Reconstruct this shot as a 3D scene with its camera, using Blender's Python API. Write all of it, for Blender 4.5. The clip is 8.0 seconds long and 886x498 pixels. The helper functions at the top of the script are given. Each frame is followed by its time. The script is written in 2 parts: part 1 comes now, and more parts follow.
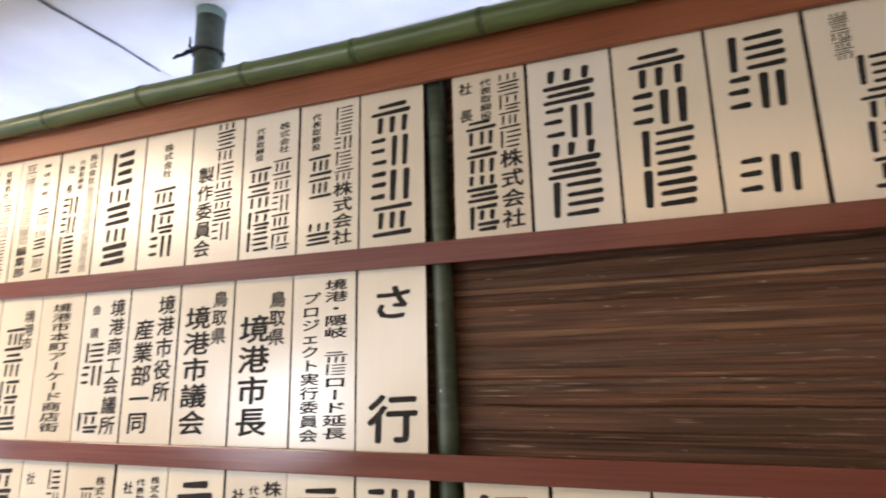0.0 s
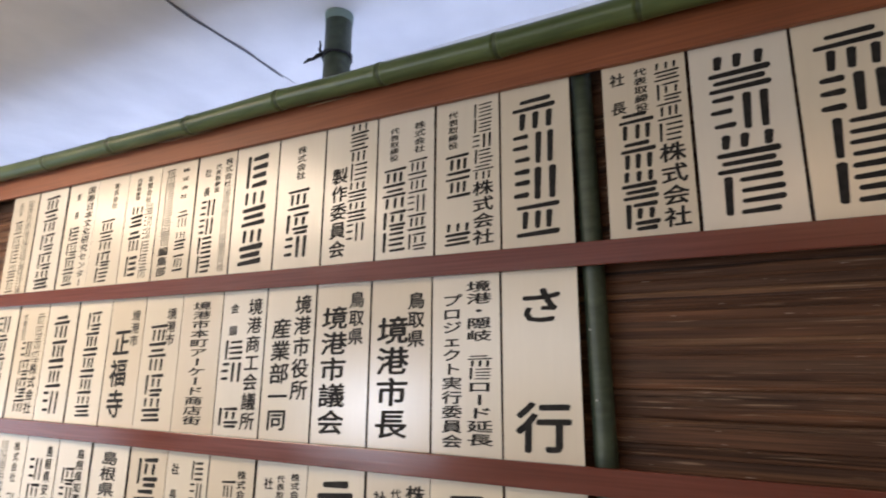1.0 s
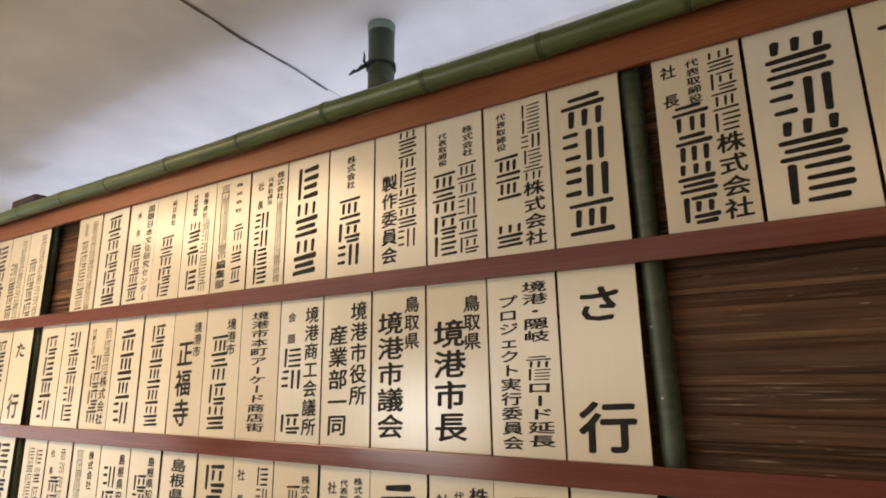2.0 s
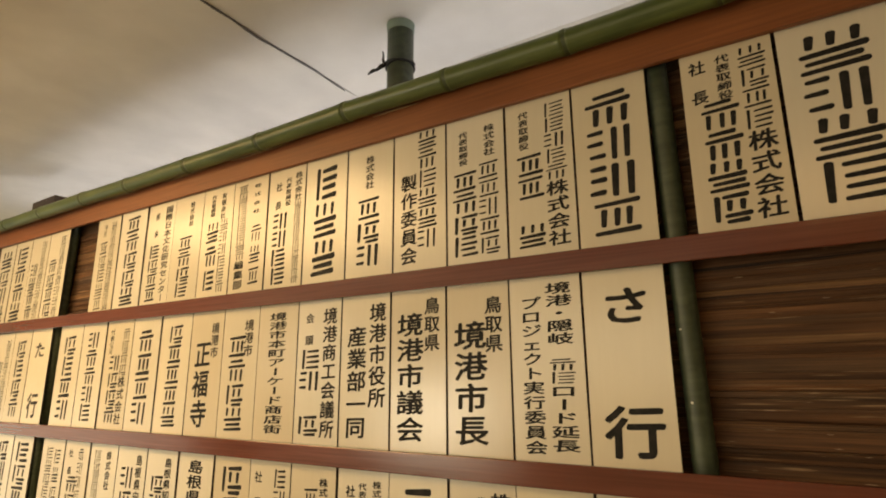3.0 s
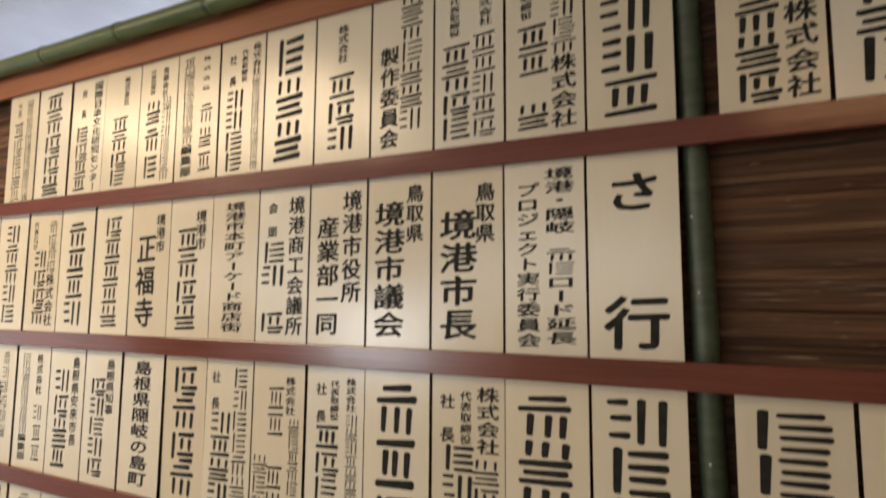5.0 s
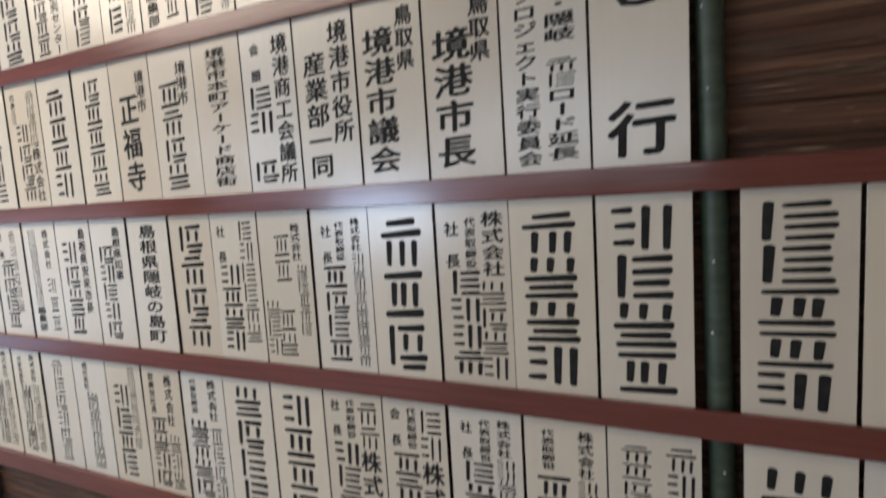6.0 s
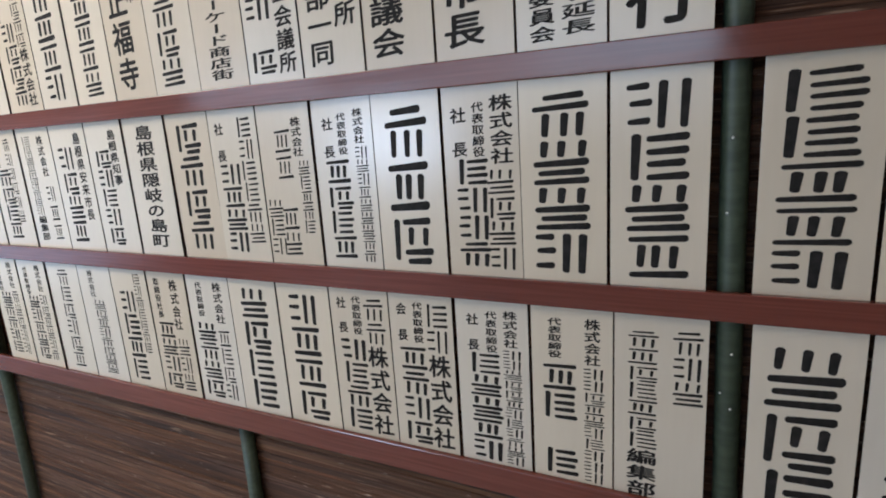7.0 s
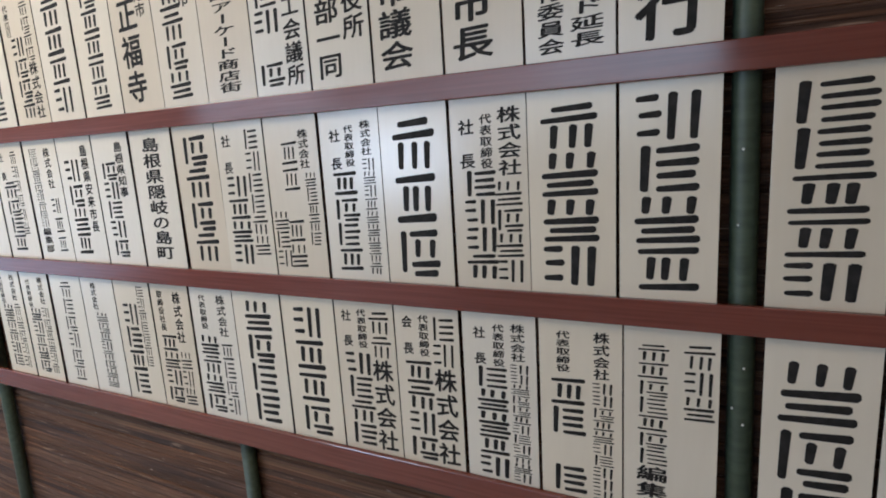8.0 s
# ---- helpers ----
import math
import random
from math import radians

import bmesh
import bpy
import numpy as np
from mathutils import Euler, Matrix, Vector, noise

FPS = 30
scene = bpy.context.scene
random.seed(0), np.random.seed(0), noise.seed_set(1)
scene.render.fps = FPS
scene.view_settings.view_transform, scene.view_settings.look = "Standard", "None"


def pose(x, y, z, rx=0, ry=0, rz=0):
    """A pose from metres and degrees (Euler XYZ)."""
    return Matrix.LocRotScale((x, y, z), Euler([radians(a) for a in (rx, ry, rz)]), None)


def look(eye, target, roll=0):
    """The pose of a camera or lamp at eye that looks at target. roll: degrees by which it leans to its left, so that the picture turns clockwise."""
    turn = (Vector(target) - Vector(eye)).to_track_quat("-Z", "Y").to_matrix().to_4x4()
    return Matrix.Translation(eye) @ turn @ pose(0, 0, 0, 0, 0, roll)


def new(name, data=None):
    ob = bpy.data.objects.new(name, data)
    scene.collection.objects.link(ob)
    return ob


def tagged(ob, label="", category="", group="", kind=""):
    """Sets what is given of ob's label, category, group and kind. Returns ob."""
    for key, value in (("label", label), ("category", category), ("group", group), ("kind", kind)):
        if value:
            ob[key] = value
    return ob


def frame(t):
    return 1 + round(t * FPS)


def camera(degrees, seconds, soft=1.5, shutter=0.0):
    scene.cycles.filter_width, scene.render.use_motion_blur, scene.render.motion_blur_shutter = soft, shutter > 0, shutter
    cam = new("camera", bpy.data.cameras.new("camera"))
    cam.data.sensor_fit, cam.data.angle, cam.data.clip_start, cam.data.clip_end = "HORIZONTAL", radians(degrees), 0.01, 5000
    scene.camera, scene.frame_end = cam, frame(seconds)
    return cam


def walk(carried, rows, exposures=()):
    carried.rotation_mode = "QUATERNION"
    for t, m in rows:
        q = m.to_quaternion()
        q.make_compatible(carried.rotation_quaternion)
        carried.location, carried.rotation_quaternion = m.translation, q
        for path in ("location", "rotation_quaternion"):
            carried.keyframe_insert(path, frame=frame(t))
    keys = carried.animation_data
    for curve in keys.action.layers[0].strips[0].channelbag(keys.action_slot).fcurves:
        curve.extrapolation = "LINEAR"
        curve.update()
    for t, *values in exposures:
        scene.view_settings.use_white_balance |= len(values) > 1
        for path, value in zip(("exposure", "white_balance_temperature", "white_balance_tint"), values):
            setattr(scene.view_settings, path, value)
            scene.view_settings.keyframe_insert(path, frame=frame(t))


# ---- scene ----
cam = camera(76.7, 8.0, soft=1.9, shutter=0.5)
PATH = [
    (0, (-0.044, 0.073, 1.597), (-0.715, 1.911, 2.014), -1.2),
    (0.2, (-0.066, 0.079, 1.608), (-0.806, 1.894, 2.011), -0.1),
    (0.5, (-0.129, 0.065, 1.605), (-0.922, 1.848, 2.042), 0.5),
    (1, (-0.197, 0.052, 1.602), (-1.097, 1.786, 2.031), 0.5),
    (1.5, (-0.211, 0.039, 1.599), (-1.200, 1.719, 2.040), -0.1),
    (1.7, (-0.215, 0.036, 1.595), (-1.224, 1.705, 2.040), -0.6),
    (2.8, (-0.241, 0.028, 1.600), (-1.273, 1.679, 2.054), -0.8),
    (3, (-0.248, 0.039, 1.594), (-1.300, 1.677, 2.054), -0.4),
    (3.5, (-0.280, 0.067, 1.589), (-1.289, 1.733, 2.046), 0.3),
    (4, (-0.317, 0.056, 1.607), (-1.227, 1.775, 2.069), 0.3),
    (4.2, (-0.340, 0.051, 1.604), (-1.214, 1.793, 2.052), 0.7),
    (5.3, (-0.398, 0.110, 1.501), (-1.289, 1.899, 1.572), -0.2),
    (5.5, (-0.400, 0.116, 1.480), (-1.276, 1.914, 1.480), -1.0),
    (5.7, (-0.400, 0.121, 1.458), (-1.277, 1.917, 1.386), -2.8),
    (6, (-0.404, 0.115, 1.429), (-1.300, 1.890, 1.212), -3.5),
    (6.2, (-0.409, 0.118, 1.398), (-1.301, 1.880, 1.085), -3.3),
    (6.5, (-0.415, 0.117, 1.365), (-1.296, 1.869, 0.970), -3.1),
    (6.7, (-0.423, 0.114, 1.350), (-1.298, 1.864, 0.935), -2.6),
    (7, (-0.421, 0.120, 1.335), (-1.321, 1.853, 0.901), -3.7),
    (7.5, (-0.423, 0.127, 1.324), (-1.331, 1.866, 0.933), -3.9),
    (8, (-0.434, 0.119, 1.323), (-1.340, 1.863, 0.952), -3.4),
]
EXPOSURES = [
    (0.0, 0.78, 6700, 14),
    (0.6, 0.4, 6500, 14),
    (1.6, 0.2, 6450, 14),
    (2.8, -0.12, 13400, 9),
    (4.2, -0.1, 14000, 9),
    (5.3, -0.12, 5850, 10),
    (6.0, -0.22, 5650, 10),
    (7.5, 0.05, 5450, 9),
    (8.0, -0.04, 5500, 9),
]
walk(cam, [(t, look(eye, target, roll)) for t, eye, target, roll in PATH], EXPOSURES)

# ---- light: daylight through the glazed front behind, added west opening and ceiling lamps ----
CEIL = 2.55
GROUND = -0.2
WY = -3.4
# glazed openings in the rear wall: from, to, sill, head, daylight in watts
GLAZED = [(-6.7, -4.7, 1.62, 2.25, 12), (-4.55, -3.2, 0.9, 1.56, 41), (-3.05, -0.5, 1.5, 2.3, 14)]
WEST_OPENING = (-2.6, 0.4, -0.15, 1.4, 22)                      # unseen, added low for cool west light: from, to, low, high, daylight in watts

world = bpy.data.worlds.new("world")
scene.world = world
world.use_nodes = True
wn = world.node_tree.nodes
sky = wn.new("ShaderNodeTexSky")
sky.sky_type, sky.sun_disc = "NISHITA", False
sky.sun_elevation, sky.sun_rotation = radians(40), radians(200)
world.node_tree.links.new(sky.outputs[0], wn["Background"].inputs[0])
wn["Background"].inputs[1].default_value = 0.1


def area_lamp(name, m, sx, sy, watts, colour):
    data = bpy.data.lights.new(name, "AREA")
    data.shape, data.size, data.size_y, data.energy, data.color = "RECTANGLE", sx, sy, watts, colour
    ob = new(name, data)
    ob.matrix_world = m
    return ob


for xa, xb, za, zb, watts in GLAZED:
    area_lamp("window_daylight", pose((xa + xb) / 2, WY + 0.06, (za + zb) / 2, 90, 0, 0), xb - xa - 0.06, zb - za - 0.06, watts, (0.74, 0.85, 1.0))
WEST = -7.2
ya, yb, za, zb, watts = WEST_OPENING
area_lamp("added_west_daylight", pose(WEST - 0.06, (ya + yb) / 2, (za + zb) / 2, 90, 0, -90), yb - ya - 0.06, zb - za - 0.06, watts, (0.60, 0.78, 1.0))

# ---- materials ----


def material(name, rough=0.5, spec=0.5):
    m = bpy.data.materials.new(name)
    m.use_nodes = True
    b = m.node_tree.nodes["Principled BSDF"]
    b.inputs["Roughness"].default_value = rough
    b.inputs["Specular IOR Level"].default_value = spec
    return m, m.node_tree.nodes, m.node_tree.links, b


def noise_node(nodes, links, scale, stretch=(1, 1, 1), detail=4.0, coords="Object", offset=None):
    tc = nodes.new("ShaderNodeTexCoord")
    mp = nodes.new("ShaderNodeMapping")
    mp.inputs["Scale"].default_value = stretch
    links.new(tc.outputs[coords], mp.inputs["Vector"])
    if offset is not None:
        links.new(offset, mp.inputs["Location"])
    n = nodes.new("ShaderNodeTexNoise")
    n.inputs["Scale"].default_value, n.inputs["Detail"].default_value = scale, detail
    links.new(mp.outputs[0], n.inputs["Vector"])
    return n


def ramp(nodes, links, fac, stops):
    r = nodes.new("ShaderNodeValToRGB")
    e = r.color_ramp.elements
    while len(e) < len(stops):
        e.new(0.5)
    for k, (p, c) in enumerate(stops):
        e[k].position, e[k].color = p, (*c, 1)
    links.new(fac, r.inputs[0])
    return r


def mix(nodes, links, kind, fac, a, b):
    x = nodes.new("ShaderNodeMix")
    x.data_type, x.blend_type = "RGBA", kind
    if isinstance(fac, (int, float)):
        x.inputs[0].default_value = fac
    else:
        links.new(fac, x.inputs[0])
    links.new(a, x.inputs[6])
    if isinstance(b, tuple):
        x.inputs[7].default_value = (*b, 1)
    else:
        links.new(b, x.inputs[7])
    return x.outputs[2]


def bump(nodes, links, b, height, strength, distance):
    n = nodes.new("ShaderNodeBump")
    n.inputs["Strength"].default_value, n.inputs["Distance"].default_value = strength, distance
    links.new(height, n.inputs["Height"])
    links.new(n.outputs[0], b.inputs["Normal"])


def plate_material():
    m, n, l, b = material("cream_plate", 0.38, 0.9)
    info = n.new("ShaderNodeObjectInfo")
    base = ramp(n, l, info.outputs["Random"], [(0.0, (0.66, 0.57, 0.43)), (0.35, (0.70, 0.63, 0.50)), (0.7, (0.73, 0.68, 0.58)), (1.0, (0.74, 0.65, 0.49))])
    grain = noise_node(n, l, 9, (9, 9, 1.0), 4)
    g = ramp(n, l, grain.outputs[0], [(0.3, (0.95, 0.945, 0.93)), (0.7, (1, 1, 1))])
    c = mix(n, l, "MULTIPLY", 0.45, base.outputs[0], g.outputs[0])
    blot = noise_node(n, l, 5, (1, 1, 1), 3)
    g2 = ramp(n, l, blot.outputs[0], [(0.35, (0.94, 0.93, 0.91)), (0.65, (1, 1, 1))])
    c = mix(n, l, "MULTIPLY", 0.4, c, g2.outputs[0])
    l.new(c, b.inputs["Base Color"])
    b.inputs["Roughness"].default_value = 0.24
    bump(n, l, b, blot.outputs[0], 0.04, 0.002)
    return m


def ink_material():
    m, n, l, b = material("black_ink", 0.6, 0.12)
    s = noise_node(n, l, 60, (1, 1, 1), 3)
    r = ramp(n, l, s.outputs[0], [(0.35, (0.018, 0.017, 0.016)), (0.75, (0.034, 0.031, 0.029))])
    l.new(r.outputs[0], b.inputs["Base Color"])
    return m


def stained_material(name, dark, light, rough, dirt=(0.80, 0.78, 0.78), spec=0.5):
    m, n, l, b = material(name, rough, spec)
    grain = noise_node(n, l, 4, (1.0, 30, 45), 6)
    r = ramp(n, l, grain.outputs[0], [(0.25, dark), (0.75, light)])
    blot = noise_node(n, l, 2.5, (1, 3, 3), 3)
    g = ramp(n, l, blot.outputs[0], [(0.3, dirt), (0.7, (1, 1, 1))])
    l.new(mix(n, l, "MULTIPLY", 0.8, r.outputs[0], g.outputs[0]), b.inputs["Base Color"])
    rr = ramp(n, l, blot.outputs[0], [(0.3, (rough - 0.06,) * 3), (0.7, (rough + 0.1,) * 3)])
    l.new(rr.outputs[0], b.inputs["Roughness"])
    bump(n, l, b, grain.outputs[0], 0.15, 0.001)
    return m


def bamboo_material(name, dark, light, rough):
    m, n, l, b = material(name, rough, 0.5)
    grain = noise_node(n, l, 5, (1.2, 14, 14), 5)
    r = ramp(n, l, grain.outputs[0], [(0.3, dark), (0.72, light)])
    blot = noise_node(n, l, 7, (1, 1, 1), 4)
    g = ramp(n, l, blot.outputs[0], [(0.32, (0.72, 0.74, 0.70)), (0.6, (1, 1, 1))])
    l.new(mix(n, l, "MULTIPLY", 0.85, r.outputs[0], g.outputs[0]), b.inputs["Base Color"])
    bump(n, l, b, grain.outputs[0], 0.12, 0.001)
    return m


def bark_material():
    m, n, l, b = material("brown_lath", 0.62, 0.22)
    info = n.new("ShaderNodeObjectInfo")
    comb = n.new("ShaderNodeCombineXYZ")
    mul = n.new("ShaderNodeMath")
    mul.operation = "MULTIPLY"
    mul.inputs[1].default_value = 37.0
    l.new(info.outputs["Random"], mul.inputs[0])
    for k in range(3):
        l.new(mul.outputs[0], comb.inputs[k])
    base = ramp(n, l, info.outputs["Random"], [(0.0, (0.080, 0.043, 0.027)), (0.25, (0.145, 0.073, 0.041)), (0.5, (0.098, 0.053, 0.033)), (0.72, (0.160, 0.086, 0.048)), (0.86, (0.078, 0.047, 0.035)), (1.0, (0.225, 0.130, 0.074))])
    fibre = noise_node(n, l, 3, (1.3, 60, 170), 7, offset=comb.outputs[0])
    g = ramp(n, l, fibre.outputs[0], [(0.28, (0.52, 0.49, 0.49)), (0.52, (1, 1, 1)), (0.75, (1.6, 1.48, 1.38))])
    c = mix(n, l, "MULTIPLY", 1.0, base.outputs[0], g.outputs[0])
    wide = noise_node(n, l, 1.6, (1.2, 3, 5), 3, offset=comb.outputs[0])
    g2 = ramp(n, l, wide.outputs[0], [(0.32, (0.5, 0.49, 0.52)), (0.68, (1.35, 1.25, 1.15))])
    c = mix(n, l, "MULTIPLY", 0.9, c, g2.outputs[0])
    scr = noise_node(n, l, 2.2, (3.2, 40, 130), 2, offset=comb.outputs[0])
    mask = ramp(n, l, scr.outputs[0], [(0.64, (0, 0, 0)), (0.72, (0.8, 0.8, 0.8))])
    c = mix(n, l, "MIX", mask.outputs[0], c, (0.30, 0.20, 0.13))
    chip = noise_node(n, l, 11, (2.2, 18, 36), 1, offset=comb.outputs[0])
    flake = ramp(n, l, chip.outputs[0], [(0.745, (0, 0, 0)), (0.79, (0.85, 0.85, 0.85))])
    c = mix(n, l, "MIX", flake.outputs[0], c, (0.46, 0.36, 0.28))
    l.new(c, b.inputs["Base Color"])
    bump(n, l, b, fibre.outputs[0], 0.6, 0.002)
    return m


def paint_material(name, colour, rough=0.7, scale=3.0, low=0.92):
    m, n, l, b = material(name, rough, 0.3)
    v = noise_node(n, l, scale, (1, 1, 1), 5)
    r = ramp(n, l, v.outputs[0], [(0.3, tuple(low * c for c in colour)), (0.7, colour)])
    fine = noise_node(n, l, 180, (1, 1, 1), 2)
    l.new(r.outputs[0], b.inputs["Base Color"])
    bump(n, l, b, fine.outputs[0], 0.12, 0.002)
    return m


def glow_material(name, colour, strength):
    m, n, l, b = material(name, 0.5, 0.3)
    b.inputs["Emission Color"].default_value = (*colour, 1)
    b.inputs["Emission Strength"].default_value = strength
    return m


PLATE, INK = plate_material(), ink_material()
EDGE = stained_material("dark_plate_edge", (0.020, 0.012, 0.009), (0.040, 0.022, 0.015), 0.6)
RAIL = stained_material("red_brown_rail", (0.13, 0.034, 0.022), (0.20, 0.055, 0.036), 0.15, spec=0.7)
BOARD = stained_material("orange_brown_board", (0.23, 0.070, 0.025), (0.34, 0.108, 0.040), 0.45, (0.62, 0.55, 0.52))
BAMBOO = bamboo_material("green_bamboo", (0.060, 0.095, 0.028), (0.115, 0.155, 0.050), 0.33)
NODE = bamboo_material("bamboo_joint", (0.035, 0.055, 0.022), (0.075, 0.10, 0.040), 0.5)
POST = bamboo_material("dark_green_bamboo", (0.040, 0.056, 0.036), (0.076, 0.102, 0.064), 0.45)
LATH = bark_material()
WHITE = paint_material("ceiling_paint", (0.80, 0.79, 0.77), 0.8, 4.0, 0.84)
WALL = paint_material("wall_paint", (0.66, 0.63, 0.57), 0.8)
FLOOR = paint_material("floor_concrete", (0.40, 0.39, 0.37), 0.6)
WIRE = paint_material("black_wire", (0.015, 0.015, 0.016), 0.45)
PIN = paint_material("pale_pin", (0.75, 0.76, 0.72), 0.3)
COLLAR = paint_material("pale_green_collar", (0.22, 0.30, 0.26), 0.5)
DARKWOOD = stained_material("dark_wood", (0.035, 0.018, 0.012), (0.075, 0.038, 0.024), 0.5)
PALEWOOD = stained_material("pale_wood", (0.34, 0.22, 0.12), (0.5, 0.34, 0.2), 0.6)
SEALANT = paint_material("grey_sealant", (0.19, 0.19, 0.20), 0.7, 40)
STEEL = paint_material("painted_steel", (0.5, 0.5, 0.5), 0.4)

# ---- mesh helpers ----


def link_mesh(name, bm, mat, parent=None, label="", smooth=False):
    me = bpy.data.meshes.new(name)
    bm.to_mesh(me)
    bm.free()
    me.materials.append(mat)
    if smooth:
        for p in me.polygons:
            p.use_smooth = True
    ob = new(name, me)
    ob.parent = parent
    if label:
        tagged(ob, label)
    return ob


def part(name, bm, mat, parent, label="", smooth=False):
    return link_mesh(name, bm, mat, parent, label, smooth)


def add_box(bm, x0, x1, y0, y1, z0, z1, bevel=0.0):
    m = Matrix.LocRotScale(((x0 + x1) / 2, (y0 + y1) / 2, (z0 + z1) / 2), None, (x1 - x0, y1 - y0, z1 - z0))
    vs = bmesh.ops.create_cube(bm, size=1, matrix=m)["verts"]
    if bevel:
        es = {e for v in vs for e in v.link_edges}
        bmesh.ops.bevel(bm, geom=list(es), offset=bevel, segments=2, profile=0.5, affect="EDGES")
    return bm


def box(*a, bevel=0.0):
    return add_box(bmesh.new(), *a, bevel=bevel)


def tube(points, radii, segments=20, caps=True):
    """A tube through the points with a radius at each."""
    bm = bmesh.new()
    rings = []
    for k, p in enumerate(points):
        p = Vector(p)
        a, b = Vector(points[max(k - 1, 0)]), Vector(points[min(k + 1, len(points) - 1)])
        q = (b - a).to_track_quat("Z", "Y")
        rings.append([bm.verts.new(p + q @ Vector((radii[k] * math.cos(2 * math.pi * s / segments), radii[k] * math.sin(2 * math.pi * s / segments), 0))) for s in range(segments)])
    for r0, r1 in zip(rings, rings[1:]):
        for s in range(segments):
            bm.faces.new((r0[s], r0[(s + 1) % segments], r1[(s + 1) % segments], r1[s]))
    if caps:
        bm.faces.new(rings[0][::-1])
        bm.faces.new(rings[-1])
    return bm


def thing(name, x, y, z, label, category, group="", kind=""):
    ob = new(name)
    ob.location = (x, y, z)
    ob.empty_display_size = 0.05
    return tagged(ob, label, category, group, kind)


# ---- the room ----
X0, X1, Y0, Y1 = WEST, 2.6, WY, 1.37
T = 0.12


def structure(name, bm, mat, label):
    return tagged(link_mesh(name, bm, mat), label, name.split("_")[0], kind="structure")


structure("floor", box(X0 - T, X1 + T, Y0 - T, Y1 + T, GROUND - 0.1, GROUND), FLOOR, "plain grey concrete shop floor")
structure("wall_north", box(X0 - T, X1 + T, Y1, Y1 + T, GROUND, CEIL), WHITE, "plain white painted wall behind the name board")
west = bmesh.new()
add_box(west, X0 - T, X0, Y0 - T, WEST_OPENING[0], GROUND, CEIL)
add_box(west, X0 - T, X0, WEST_OPENING[1], Y1, GROUND, CEIL)
add_box(west, X0 - T, X0, WEST_OPENING[0], WEST_OPENING[1], WEST_OPENING[3], CEIL)
add_box(west, X0 - T, X0, WEST_OPENING[0], WEST_OPENING[1], GROUND, WEST_OPENING[2])
structure("wall_west", west, WALL, "pale painted side wall with a low opening added for daylight")
structure("wall_east", box(X1, X1 + T, Y0 - T, Y1, GROUND, CEIL), WALL, "plain pale painted side wall")
south = bmesh.new()
edge = X0
for xa, xb, za, zb, _ in GLAZED:
    add_box(south, edge, xa, Y0 - T, Y0, GROUND, CEIL)
    add_box(south, xa, xb, Y0 - T, Y0, GROUND, za)
    add_box(south, xa, xb, Y0 - T, Y0, zb, CEIL)
    edge = xb
add_box(south, edge, X1, Y0 - T, Y0, GROUND, CEIL)
structure("wall_south", south, WALL, "plain pale painted wall with glazed openings")
ceil = bmesh.new()
JX = -1.442                                               # open joint between two ceiling sheets
add_box(ceil, X0 - T, JX - 0.002, Y0 - T, Y1 + T, CEIL, CEIL + 0.05)
add_box(ceil, JX + 0.002, X1 + T, Y0 - T, Y1 + T, CEIL, CEIL + 0.05)
add_box(ceil, X0 - T, X1 + T, Y0 - T, Y1 + T, CEIL + 0.054, CEIL + 0.12)
structure("ceiling", ceil, WHITE, "white painted ceiling sheets with a thin open joint")

rng = random.Random(8)
cable = [(JX + 0.004 * math.sin(y * 0.9) + rng.uniform(-0.0018, 0.0018), y / 20, CEIL - 0.003) for y in range(-60, 27)]
tagged(link_mesh("trim", tube(cable, [0.0027 + rng.uniform(-0.0009, 0.0010) for _ in cable], 8), SEALANT, smooth=True), "dark grey strip of sealant along the ceiling joint", "trim", kind="structure")

def local(bm, ob):
    bmesh.ops.translate(bm, verts=bm.verts, vec=-Vector(ob.location))
    return bm


for w, (xa, xb, za, zb, _) in enumerate(GLAZED):
    win = thing("window_%d" % (w + 1), (xa + xb) / 2, WY - 0.06, za, "glazed shop front with a painted steel frame", "window", kind="structure")
    for k in range(4):
        xx = xa + (xb - xa - 0.05) * k / 3
        part("window_frame", local(box(xx, xx + 0.05, WY - 0.1, WY - 0.04, za, zb, bevel=0.004), win), STEEL, win)

# ---- the display board ----
FRONT = 1.066                                             # front face of the rails
RAILS = [(1.7945, 1.8395, -0.006), (1.400, 1.4455, 0.0), (1.000, 1.0475, 0.003), (0.586, 0.646, 0.008)]   # low, high, slope
BX0, BX1 = -3.75, 0.95
board = thing("display_board", -1.4, 1.1, GROUND, "red-brown wooden rails holding rows of name plates", "display board")
for z0, z1, slope in RAILS:
    bm = box(BX0, BX1, FRONT, FRONT + 0.013, z0, z1, bevel=0.002)
    add_box(bm, BX0, BX1, FRONT + 0.0135, FRONT + 0.0205, z0 + 0.012, z1 - 0.012)
    for v in bm.verts:
        v.co.z += slope * (v.co.x + 0.4)
    part("rail", local(bm, board), RAIL, board, "red-brown stained wooden rail")
bm = box(BX0, BX1, FRONT, FRONT + 0.013, 2.184, 2.30, bevel=0.002)
add_box(bm, BX0, BX1, FRONT + 0.0135, FRONT + 0.029, 2.205, 2.30)
for v in bm.verts:
    v.co.z += 0.012 * (-0.45 - v.co.x)
part("top_board", local(bm, board), BOARD, board, "orange-brown stained wooden top board")

# posts of dark green bamboo


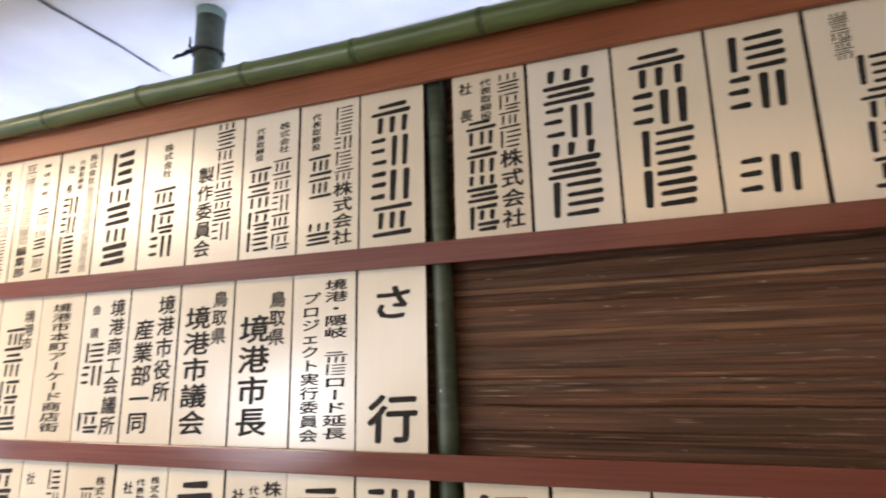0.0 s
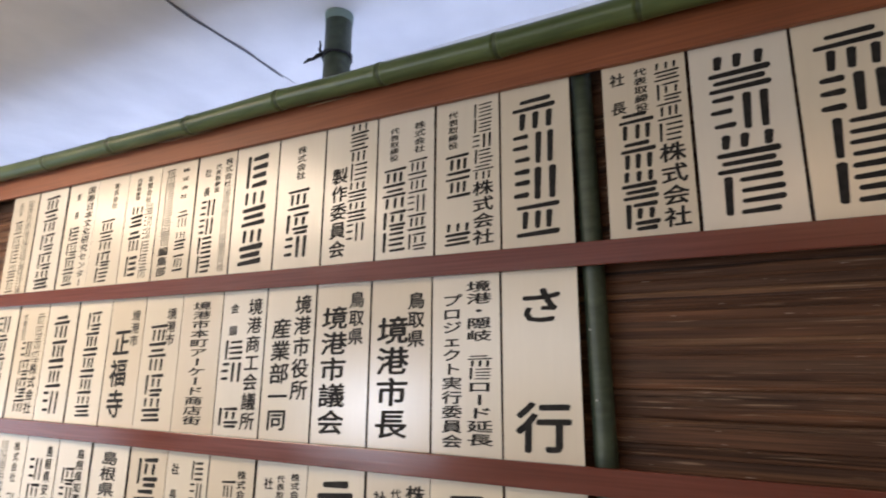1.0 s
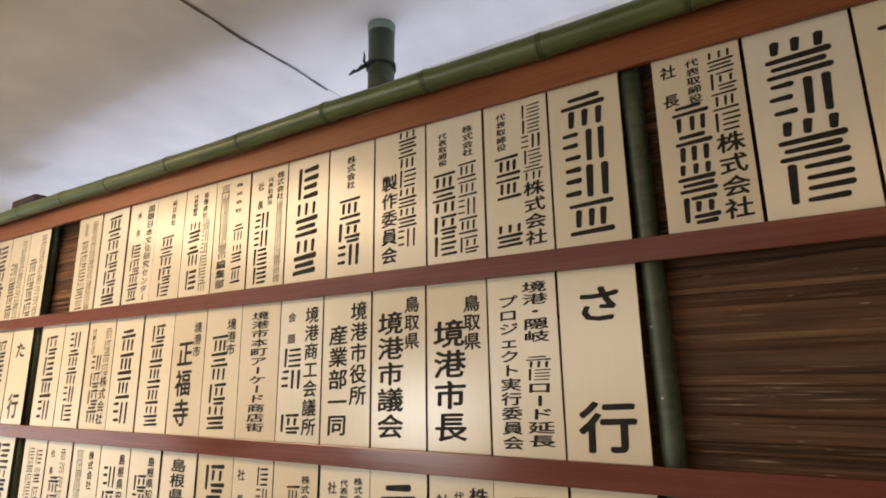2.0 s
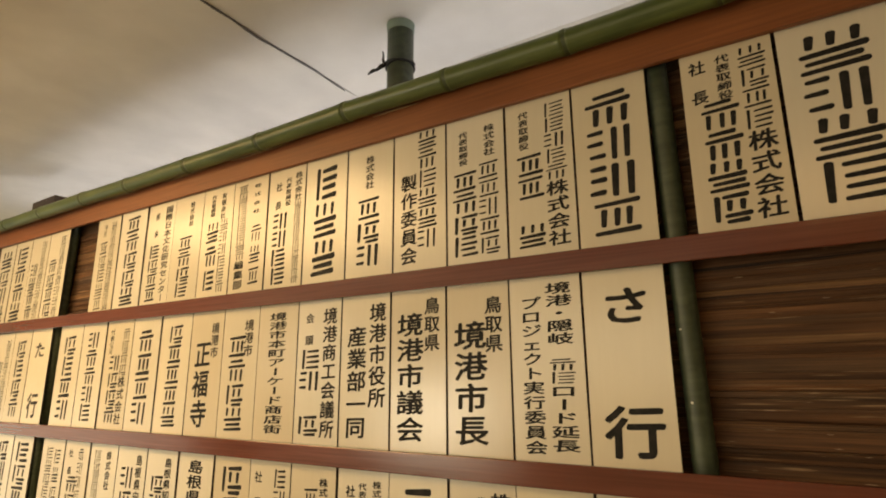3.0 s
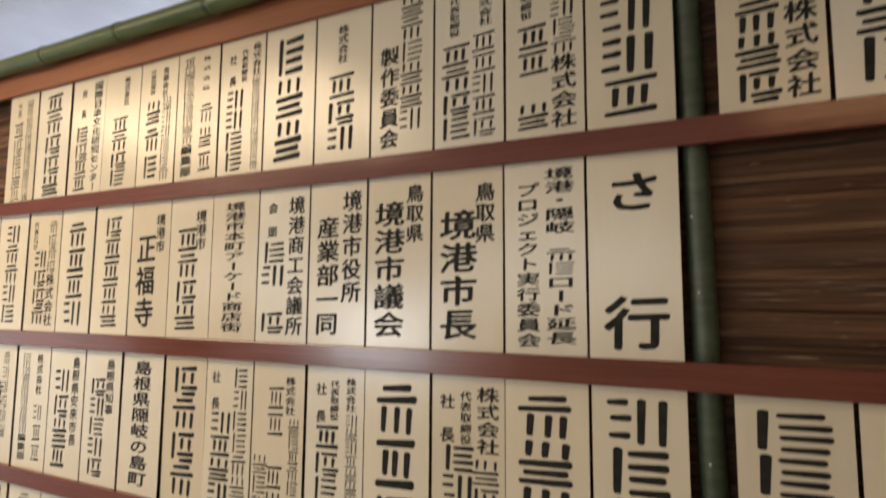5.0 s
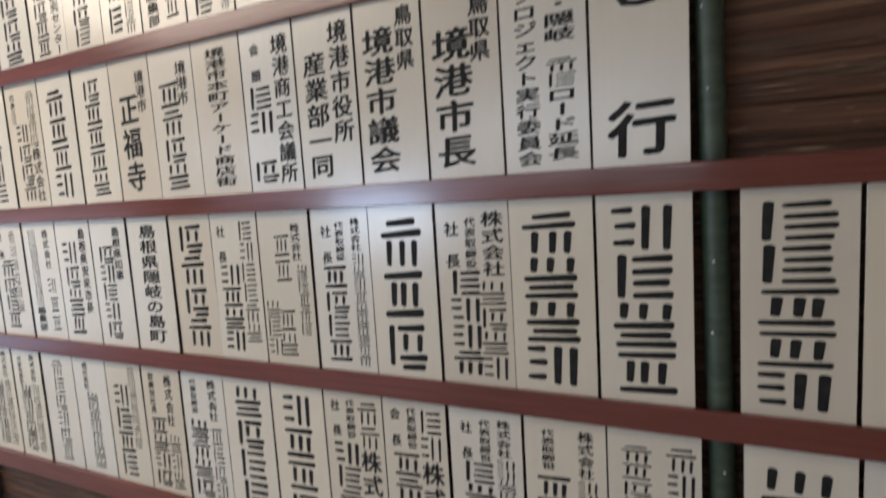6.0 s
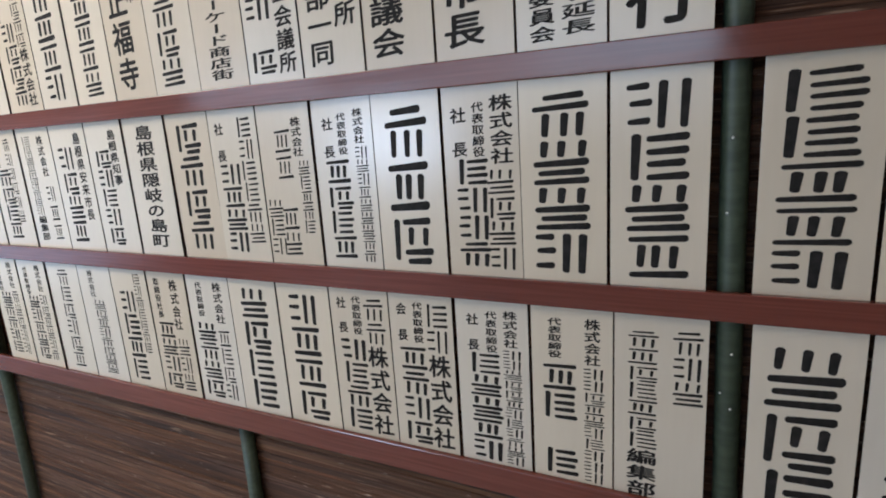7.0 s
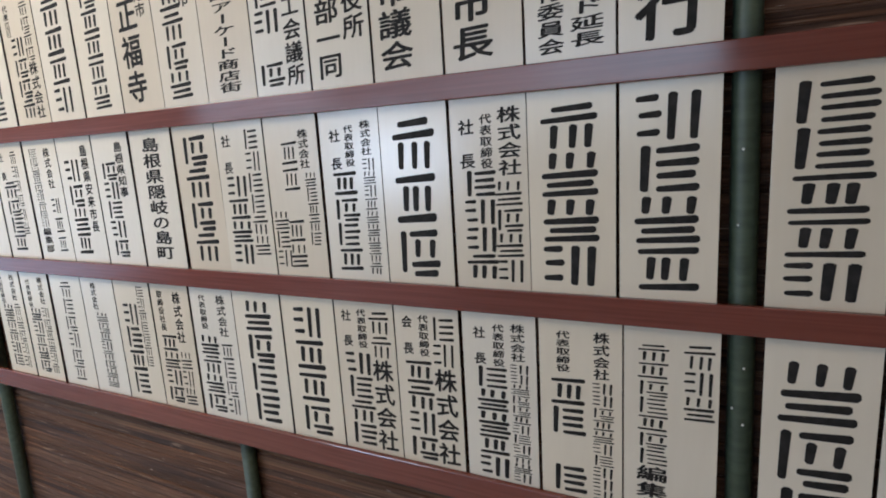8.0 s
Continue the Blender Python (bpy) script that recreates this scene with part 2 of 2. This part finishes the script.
def bamboo_post(x, y, r, z0, z1, nodes, label, pins=(), lean=0.0):
    ob = thing("bamboo_post", x, y, z0, label, "post", "bamboo posts")
    ob.rotation_euler = (0, lean, 0)
    pts, rad = [(0, 0, 0)], [r]
    for nz in nodes:
        for dz, k in ((-0.012, 1.0), (-0.004, 1.05), (0.0, 0.985), (0.004, 1.05), (0.014, 1.0)):
            pts.append((0, 0, nz - z0 + dz))
            rad.append(r * k)
    pts.append((0, 0, z1 - z0))
    rad.append(r)
    part("stem", tube(pts, rad), POST, ob, "", True)
    for px, pz in pins:
        b = bmesh.new()
        bmesh.ops.create_uvsphere(b, u_segments=8, v_segments=6, radius=0.0022, matrix=pose(px, -math.sqrt(r * r - px * px), pz - z0))
        part("pin", b, PIN, ob, "small pale pin head", True)
    return ob


bamboo_post(-0.388, 1.1075, 0.0205, GROUND, 2.30, (0.42, 0.78, 1.02, 1.47, 1.81, 2.10), "dark green bamboo post behind the rails",
            [(-0.003, 1.288), (-0.008, 1.172), (0.004, 0.938), (-0.012, 0.866), (0.004, 0.84), (-0.010, 1.68), (-0.005, 1.556)], lean=-0.018)
bamboo_post(-2.845, 1.107, 0.020, GROUND, 2.30, (0.36, 0.74, 1.12, 1.62, 2.03), "dark green bamboo post behind the rails", lean=0.036)
bamboo_post(-1.587, 1.112, 0.019, GROUND, 0.60, (0.21,), "short dark green bamboo post below the lowest rail")

# hanging post from the ceiling with its collar and wire
hang = bamboo_post(-1.079, 1.125, 0.036, 2.20, CEIL, (), "grey-green bamboo post rising to the ceiling")
b = tube([(0, 0, 0.326), (0, 0, 0.329), (0, 0, 0.342), (0, 0, 0.3497)], [0.0362, 0.0375, 0.0378, 0.0388], 28)
part("collar", b, COLLAR, hang, "pale green collar at the ceiling", True)
tie = thing("wire_tie", -1.079, 1.125, 2.427, "twisted black wire tied round the bamboo post", "wire")
loop = [(0.0375 * math.cos(a), 0.0375 * math.sin(a), 0.004 * math.sin(2 * a)) for a in [2 * math.pi * k / 28 for k in range(29)]]
part("loop", tube(loop, [0.0035] * 29, 8), WIRE, tie, "", True)
part("loop", tube([(p[0] * 1.02, p[1] * 1.02, -p[2] - 0.006) for p in loop], [0.003] * 29, 8), WIRE, tie, "", True)
part("wire_end", tube([(-0.028, -0.026, 0), (-0.040, -0.032, -0.004), (-0.052, -0.036, -0.013), (-0.062, -0.040, -0.014), (-0.078, -0.042, -0.022)], [0.005, 0.0065, 0.004, 0.005, 0.002], 8), WIRE, tie, "", True)
part("wire_end", tube([(-0.030, -0.026, 0), (-0.036, -0.030, 0.014), (-0.034, -0.030, 0.026), (-0.036, -0.031, 0.040)], [0.005, 0.004, 0.003, 0.0015], 8), WIRE, tie, "", True)

# top pole of green bamboo, with joints and slight bends
pole = thing("bamboo_pole", -1.4, 1.04, 2.28, "long green bamboo pole along the top edge", "bamboo pole")
JOINTS = [-3.62, -3.24, -2.9, -2.55, -2.23, -1.87, -1.517, -1.18, -0.87, -0.583, -0.30, -0.01, 0.28, 0.57, 0.85]
rng = random.Random(4)
ends = [(x, 1.037 + rng.uniform(-0.002, 0.002), 2.2725 + 0.0130 * (-0.59 - x) + rng.uniform(-0.003, 0.003)) for x in JOINTS]
for k, (p, q) in enumerate(zip(ends, ends[1:])):
    p, q = Vector(p) - pole.location, Vector(q) - pole.location
    r = 0.0263 + rng.uniform(-0.0006, 0.0006)
    fr = (0.012, 0.03, 0.06, 0.3, 0.6, 0.9, 0.955, 0.985)
    rr = (1.02, 0.985, 0.965, 0.955, 0.955, 0.965, 0.99, 1.04)
    part("culm", tube([p.lerp(q, f) for f in fr], [r * s for s in rr], 24), BAMBOO, pole, "", True)
    part("joint", tube([p.lerp(q, f) for f in (-0.022, -0.008, 0.0, 0.008, 0.02)], [r * s for s in (0.98, 1.05, 1.0, 1.045, 0.98)], 24), NODE, pole, "darker bamboo joint ring", True)

for xa, xb in ((-2.47, -2.2), (-2.06, -1.78), (-1.7, -1.42), (-1.12, -0.97)):
    pts = [(xa + (xb - xa) * f, FRONT - 0.001, 2.2560 + 0.0130 * (-0.59 - (xa + (xb - xa) * f)) + rng.uniform(-0.0015, 0.0015)) for f in (0, 0.2, 0.45, 0.7, 1)]
    part("splinter", local(tube(pts, [0.0006, 0.0016, 0.0021, 0.0014, 0.0005], 6), board), PALEWOOD, board, "pale frayed wood sliver", True)

blk = thing("wood_block", -3.1, 1.15, 2.30, "dark brown wooden block behind the bamboo pole", "block")
part("body", local(box(-3.2, -2.98, 1.10, 1.18, 2.30, 2.415, bevel=0.003), blk), DARKWOOD, blk)

# ---- lettering ----
GLYPHS = {}


def glyph(ch):
    """Flat outline of a written character in a unit cell, from the built-in font, thickened by small shifts."""
    if ch not in GLYPHS:
        cu = bpy.data.curves.new("glyph", "FONT")
        cu.body, cu.size, cu.resolution_u = ch, 1.0, 2
        ob = new("glyph", cu)
        dg = bpy.context.evaluated_depsgraph_get()
        me = ob.evaluated_get(dg).to_mesh()
        flat = [(v.co.x - 0.5, v.co.y - 0.38) for v in me.vertices]
        if ch == "ー":
            flat = [(y, -x) for x, y in flat]
        polys = [tuple(p.vertices) for p in me.polygons]
        ob.evaluated_get(dg).to_mesh_clear()
        bpy.data.objects.remove(ob)
        bpy.data.curves.remove(cu)
        vs, fs = [], []
        for k, (dx, dy) in enumerate(((-0.028, -0.010), (0.028, 0.010), (-0.010, 0.022), (0.010, -0.022), (0.0, 0.0))):
            fs += [tuple(i + len(vs) for i in p) for p in polys]
            vs += [(1.05 * x + 0.03 * y + dx, 1.04 * y + 0.055 * x + dy, -0.00003 * k) for x, y in flat]
        GLYPHS[ch] = (vs, fs)
    return GLYPHS[ch]


def bars(rng, weight=1.0):
    """Plain ink bars filling one unit cell."""
    vs, fs = [], []

    def bar(x0, y0, x1, y1, w0, w1):
        """A bar with blunted ends."""
        a, b = Vector((x0, y0)), Vector((x1, y1))
        d = (b - a).normalized()
        n, k = Vector((-d.y, d.x)), len(vs)
        for p, along, across in ((a, 0.0, -0.25 * w0), (a, 0.3 * w0, -0.5 * w0), (b, -0.3 * w1, -0.5 * w1), (b, 0.0, -0.2 * w1),
                                 (b, 0.0, 0.3 * w1), (b, -0.25 * w1, 0.5 * w1), (a, 0.25 * w0, 0.5 * w0), (a, 0.0, 0.2 * w0)):
            q = p + d * along + n * across
            vs.append((q.x, q.y, 0.0))
        fs.append(tuple(range(k, k + 8)))

    def level(xa, xb, y, w):
        j = rng.uniform(-0.03, 0.03)
        bar(xa + j, y - 0.035 * (xb - xa), xb + j, y + 0.035 * (xb - xa), w * 0.85, w * 1.15)

    def upright(x, y0, y1, w):
        j = rng.uniform(-0.025, 0.025)
        bar(x + j + 0.015, y0, x + j - 0.015, y1, w * 1.1, w * 0.9)

    w = weight * rng.uniform(0.125, 0.15)
    kind = rng.randrange(6)
    if kind == 0:
        upright(-0.36, 0.5, -0.5, w)
        for y in (0.40, 0.12, -0.14, -0.42):
            level(-0.18, rng.choice((0.42, 0.48)), y, w)
    elif kind == 1:
        level(-0.48, 0.48, 0.40, w)
        for x in (-0.27, 0.0, 0.27):
            upright(x, 0.26, -0.26, w)
        level(-0.48, 0.48, -0.41, w * 1.1)
    elif kind == 2:
        for x in (-0.34, 0.0, 0.34):
            upright(x, 0.5, 0.12, w)
        level(-0.5, 0.5, -0.02, w * 1.1)
        level(-0.42, 0.42, -0.24, w)
        level(-0.5, 0.5, -0.45, w)
    elif kind == 3:
        for y in (0.38, 0.04, -0.34):
            level(-0.5, -0.14, y, w)
        for x in (0.06, 0.36):
            upright(x, 0.48, -0.5, w)
    elif kind == 4:
        level(-0.36, 0.36, 0.41, w)
        level(-0.5, 0.5, 0.17, w)
        for x in (-0.3, 0.02, 0.32):
            upright(x, 0.04, -0.5, w)
    else:
        upright(-0.38, 0.42, -0.46, w)
        level(-0.2, 0.48, 0.38, w)
        for x in (-0.06, 0.30):
            upright(x, 0.26, -0.12, w)
        level(-0.2, 0.5, -0.26, w)
        level(-0.14, 0.44, -0.46, w)
    return vs, fs


# ---- name plates ----
# Each plate: columns "centre top bottom width text", in hundredths of the plate; # is a plain bar mark, _ a blank.
FOUR = "50 6 95 60 ####"
PLATE_FRONT, PLATE_THICK = FRONT + 0.0140, 0.005
ROW_Z = [(1.842, 2.184), (1.446, 1.798), (1.044, 1.400), (0.631, 0.997)]
LEFT_OF_POST = [
    ["50 7 95 60 ####",
     "75 4 96 30 #####株式会社|28 6 32 15 代表取締役|36 35 95 38 ##_#",
     "75 8 30 18 株式会社|72 33 95 32 #####|30 9 33 15 代表取締役|32 37 95 40 ####",
     "65 0 85 34 ######|30 30 95 30 製作委員会",
     "50 8 34 18 株式会社|48 40 92 46 ###",
     "50 6 94 52 ###",
     "82 5 96 18 株式会社###########|55 8 32 14 代表取締役|28 10 34 16 社_長|36 36 96 38 ####",
     "70 6 32 18 株_式_会_社|72 40 94 28 ###|28 4 95 26 ########編集部",
     "68 6 30 15 有限会社|74 30 95 24 ######|34 6 26 14 代表取締役|38 30 94 36 ###",
     "62 6 30 15 株式会社|48 38 95 42 ####",
     "78 4 96 24 国際日本文化研究センター|36 8 34 14 所_長|36 40 95 36 ####",
     "50 5 95 48 #####",
     "72 5 96 22 ############|35 6 20 14 ####|36 24 96 30 #####"],
    ["52 9 31 60 さ|52 69 97 66 行",
     "70 4 95 34 境港・隠岐_##ロード延長|30 11 97 28 プロジェクト実行委員会",
     "76 8 42 26 鳥取県|38 22 95 50 境港市長",
     "76 5 40 26 鳥取県|36 14 95 46 境港市議会",
     "76 5 75 32 境港市役所|34 20 95 38 産業部一同",
     "76 5 96 30 境港商工会議所|28 8 32 18 会_頭|32 34 95 44 ##_#",
     "50 5 95 42 境港市本町アーケード商店街",
     "74 8 38 24 境港市|44 20 95 46 ####",
     "76 8 38 22 境港市|42 22 95 46 正福寺",
     "50 6 95 42 #####",
     "50 8 95 50 ####",
     "76 5 96 24 ####株式会社|22 5 30 14 代表##|42 30 95 36 ####",
     "50 5 95 44 #####",
     "50 6 95 48 ####"],
    ["50 4 96 62 ####",
     "50 6 96 62 ####",
     "78 5 40 28 株式会社|75 42 96 34 ####|48 8 36 15 代表取締役|22 10 36 20 社_長|38 36 95 42 ####",
     "50 6 96 60 ###",
     "78 6 26 16 株式会社|80 27 96 20 #########|50 8 32 15 代表取締役|26 10 34 18 社_長|38 34 95 40 ####",
     "74 8 32 18 株式会社|82 34 80 20 #####|46 14 95 30 ##_##|18 58 95 28 ###",
     "76 5 88 30 ######|22 8 34 18 社_長|36 34 95 42 ####",
     "50 5 95 54 ####",
     "50 5 95 42 島根県隠岐の島町",
     "72 6 48 22 島根県知事|40 20 95 40 #####",
     "76 6 76 20 島根県安来市長|38 16 95 40 ####",
     "70 6 40 18 株式会社|72 46 95 24 ###|28 6 95 24 #########編集部",
     "68 6 80 20 ######|26 8 32 16 社_長|40 32 95 40 ####",
     "72 8 60 26 ###|36 8 95 28 #######"],
    ["80 6 44 30 ###|32 8 97 32 #######編集部",
     "76 5 30 18 株式会社|78 31 96 24 ##########|30 6 28 16 代表取締役|36 30 95 42 ##_#",
     "76 5 26 18 株式会社|78 27 96 24 ############|50 6 30 15 代表取締役|24 8 30 16 社_長|40 30 96 42 #####",
     "76 5 96 32 ##株式会社|46 5 30 15 代表取締役|20 6 30 16 会_長|36 32 95 42 ####",
     "76 5 96 32 ##株式会社|46 5 30 15 代表取締役|20 6 30 16 社_長|36 32 95 42 ####",
     "50 6 95 54 ####",
     "50 6 95 54 ####",
     "72 5 36 20 株式会社|74 40 95 26 ####|28 6 32 15 代表取締役|34 36 95 42 ####",
     "68 6 46 20 株式会社|72 52 95 28 ###|24 6 38 15 取締役社長|34 40 95 40 ####",
     "74 4 70 20 #######|40 18 95 42 ####",
     "38 5 28 16 株式会社|52 30 95 34 ########",
     "50 6 96 34 ######",
     "72 5 30 18 株式会社|74 32 95 24 ######|26 8 34 15 代表取締役|38 34 95 36 #####",
     "72 5 30 18 株式会社|74 32 95 24 #####|26 8 34 15 代表取締役|38 34 95 36 #####"],
]
BOUNDS = [
    [-0.449, -0.598, -0.752, -0.906, -1.06, -1.214, -1.37, -1.524, -1.683, -1.837, -1.994, -2.158, -2.336, -2.502],
    [-0.449, -0.601, -0.755, -0.909, -1.063, -1.2185, -1.372, -1.526, -1.680, -1.838, -2.001, -2.166, -2.339, -2.507, -2.682],
    [-0.447, -0.6, -0.754, -0.907, -1.062, -1.216, -1.371, -1.523, -1.674, -1.843, -2.004, -2.171, -2.347, -2.522, -2.692],
    [-0.438, -0.591, -0.746, -0.905, -1.061, -1.2185, -1.378, -1.536, -1.696, -1.855, -2.014, -2.174, -2.343, -2.514, -2.675],
]
# open seams between neighbouring plates, in millimetres
SEAMS = [
    [4.5, 5, 4.5, 4.5, 3.5, 3.2, 5.5, 2.8, 3.4, 2.8, 12, 8],
    [4.5, 4, 5.2, 5.2, 4.2, 3.8, 2.8, 1.6, 3.2, 9, 4.2, 13, 4.5],
    [5.5, 1, 6, 1, 7, 3.5, 1.2, 11, 9, 6, 4.2, 12, 9],
    [2.6, 6, 8, 2.8, 3.8, 5.5, 1.6, 7.5, 5.5, 4, 3, 14, 8]
]
RIGHT_OF_POST = [
    ["78 3 97 28 ####株式会社|47 4 30 15 代表取締役|19 4 30 18 社_長|38 29 97 40 ####", FOUR, FOUR, "50 6 94 60 ##_#",
     "62 28 97 46 ####|32 4 30 18 #####", FOUR, FOUR],
    [],
    ["50 5 96 66 #####", FOUR, FOUR, "50 6 95 60 ###", FOUR, FOUR, FOUR],
    ["50 8 96 66 ###", FOUR, FOUR, FOUR, FOUR, FOUR, FOUR],
]
RIGHT_BOUNDS = [-0.384, -0.231, -0.07, 0.090, 0.242, 0.396, 0.55, 0.704]
FAR_LEFT = [
    ["72 5 96 26 ########|32 30 95 36 ####", "72 5 96 26 ########|32 30 95 36 ####", FOUR, FOUR],
    ["50 10 30 48 た|50 66 96 50 行", "50 6 95 48 ####", "72 5 96 26 ########|32 30 95 36 ####", FOUR],
    [FOUR, "50 6 95 48 ####", FOUR, FOUR],
    [FOUR, "50 6 95 48 ####", FOUR, FOUR],
]
FAR_BOUNDS = [-2.745, -2.915, -3.08, -3.245, -3.41]
plate_rng = random.Random(11)
LABELS = {1: "cream wooden name plate with one bold black column", 2: "cream wooden name plate with two black columns",
          3: "cream wooden name plate with three black columns", 4: "cream wooden name plate with small and large black columns"}


def lettering(spec, w, h, rng, plate):
    """Each written mark is a part of the plate."""
    for col in spec.split("|"):
        cx, top, low, gw, text = col.split(" ")
        cx, top, low, gw = (float(v) / 100 for v in (cx, top, low, gw))
        cell = (low - top) * h / len(text)
        gx, gh = gw * w * 1.04, min(cell * 0.91, gw * w * 1.15)
        for k, ch in enumerate(text):
            if ch == "_":
                continue
            vs, fs = bars(rng, 1.0 if gw > 0.35 else 0.8) if ch == "#" else glyph(ch)
            ox, oz = (cx - 0.5) * w, h * (0.5 - top) - cell * (k + 0.5)
            me = bpy.data.meshes.new("character")
            me.from_pydata([(ox + x * gx, -0.0004 + d, oz + y * gh) for x, y, d in vs], [], fs)
            me.materials.append(INK)
            new("character", me).parent = plate


def name_plate(x0, x1, row, spec):
    """A thin plate, near-black on its sides and back, between two bounds, its ends slipped behind the rails."""
    zlow, ztop = ROW_Z[row]
    xc = (x0 + x1) / 2
    if row == 0:
        ztop += 0.012 * (-0.45 - xc)
    w, h, lip = x1 - x0, ztop - zlow, 0.0105
    ob = thing("name_plate", xc, PLATE_FRONT, (zlow + ztop) / 2, LABELS[min(spec.count("|") + 1, 4)], "name plate", "name plates on the board")
    ob.rotation_euler = [radians(plate_rng.uniform(-a, a)) for a in (0.25, 0.12, 0.5)]
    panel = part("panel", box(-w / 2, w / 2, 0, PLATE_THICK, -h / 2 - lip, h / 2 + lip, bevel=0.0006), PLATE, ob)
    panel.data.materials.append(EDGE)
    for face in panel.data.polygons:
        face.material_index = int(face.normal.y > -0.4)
    lettering(spec, w, h, plate_rng, ob)
    return ob


def plate_run(bounds, specs, row, seams):
    """Plates from the first bound on towards the last, with half of each seam taken off either neighbour."""
    gaps = [0.0, *(g / 2000 for g in seams), 0.0]
    for k, (xa, xb, spec) in enumerate(zip(bounds, bounds[1:], specs)):
        name_plate(xb + gaps[k + 1], xa - gaps[k], row, spec)


for row in range(4):
    plate_run(BOUNDS[row], LEFT_OF_POST[row], row, SEAMS[row])
    n = len(RIGHT_OF_POST[row])
    plate_run([x + (0, 0, 0.003, 0.007)[row] for x in RIGHT_BOUNDS[n::-1]], RIGHT_OF_POST[row][::-1], row, [6, 5, 7, 5, 5, 6])
    plate_run([x - (-0.012, 0.012, 0.03, 0.03)[row] for x in FAR_BOUNDS], FAR_LEFT[row], row, [7, 3, 9])

# ---- warm ceiling lamps, unseen, added to light the plates from above ----


def added_ceiling_light(x, y, length, depth, watts, colour):
    ob = thing("added_ceiling_light", x, y, CEIL, "added white ceiling light, out of view, with a frosted diffuser", "ceiling light", "ceiling lights of the shop")
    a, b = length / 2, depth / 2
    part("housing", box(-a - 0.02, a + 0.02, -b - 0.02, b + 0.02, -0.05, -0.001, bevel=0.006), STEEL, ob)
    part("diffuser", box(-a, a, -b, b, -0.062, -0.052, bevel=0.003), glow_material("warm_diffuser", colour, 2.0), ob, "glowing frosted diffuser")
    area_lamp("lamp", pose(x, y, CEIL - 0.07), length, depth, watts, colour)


added_ceiling_light(-2.7, -0.1, 1.8, 1.0, 38, (1.0, 0.80, 0.58))
added_ceiling_light(0.4, -0.9, 1.2, 0.2, 6, (1.0, 0.60, 0.30))

# unseen tube light, assumed behind the board's top from the ceiling's cool glow
assumed_tube_light = thing("assumed_tube_light", -1.4, 1.26, 2.12, "assumed cool white tube light, unseen behind the top board", "tube light")
part("housing", local(box(-3.7, 0.9, 1.235, 1.285, 2.10, 2.14, bevel=0.004), assumed_tube_light), STEEL, assumed_tube_light)
part("tube", local(tube([(-3.68, 1.26, 2.155), (0.88, 1.26, 2.155)], [0.012, 0.012], 12), assumed_tube_light), glow_material("cool_tube", (0.66, 0.80, 1.0), 3.0), assumed_tube_light, "glowing white tube", True)
part("bracket", local(box(-3.72, -3.69, 1.235, 1.37, 2.10, 2.14, bevel=0.002), assumed_tube_light), STEEL, assumed_tube_light)
part("bracket", local(box(0.89, 0.92, 1.235, 1.37, 2.10, 2.14, bevel=0.002), assumed_tube_light), STEEL, assumed_tube_light)
area_lamp("assumed_tube_lamp", pose(-1.4, 1.26, 2.172, 180, 0, 0), 4.56, 0.10, 6.5, (0.50, 0.62, 1.0))

# ---- backing of thin brown laths ----
back = structure("wall_panel", box(BX0, BX1, 1.136, 1.150, GROUND, 2.30), LATH, "dark brown backing behind the laths")
LEN, STEPS = 4.7, 40
rng = random.Random(21)
variants = []
for k in range(16):
    bm = bmesh.new()
    rows = []
    d, hz, dz = 0.0045, 0.0068, 0.0
    for s in range(STEPS + 1):
        hz = min(0.0095, max(0.0045, hz + rng.uniform(-0.0016, 0.0016)))
        d = min(0.0085, max(0.0018, d + rng.uniform(-0.0018, 0.0018)))
        dz = min(0.0025, max(-0.0025, dz + rng.uniform(-0.0010, 0.0010)))
        ridge = rng.uniform(0.15, 0.6)
        rows.append([bm.verts.new((LEN * s / STEPS, yy, zz + dz)) for yy, zz in ((0.001, -hz), (-d * 0.7, -hz * 0.5), (-d, hz * ridge), (-d * 0.8, hz * 0.75), (0.001, hz))])
    for a, c in zip(rows, rows[1:]):
        for i in range(4):
            bm.faces.new((a[i], c[i], c[i + 1], a[i + 1]))
    me = bpy.data.meshes.new("lath")
    bm.to_mesh(me)
    bm.free()
    me.materials.append(LATH)
    variants.append(me)
z = GROUND + 0.006
while z < 2.19:
    ob = new("lath", rng.choice(variants))
    ob.parent = back
    flip = rng.random() < 0.5
    ob.location = (BX1 if flip else BX0, 1.1345, z)
    ob.scale = (1.0, rng.uniform(0.45, 1.25), rng.uniform(0.9, 1.9))
    if flip:
        ob.rotation_euler = (0, math.pi, 0)
    z += rng.uniform(0.0075, 0.0145)
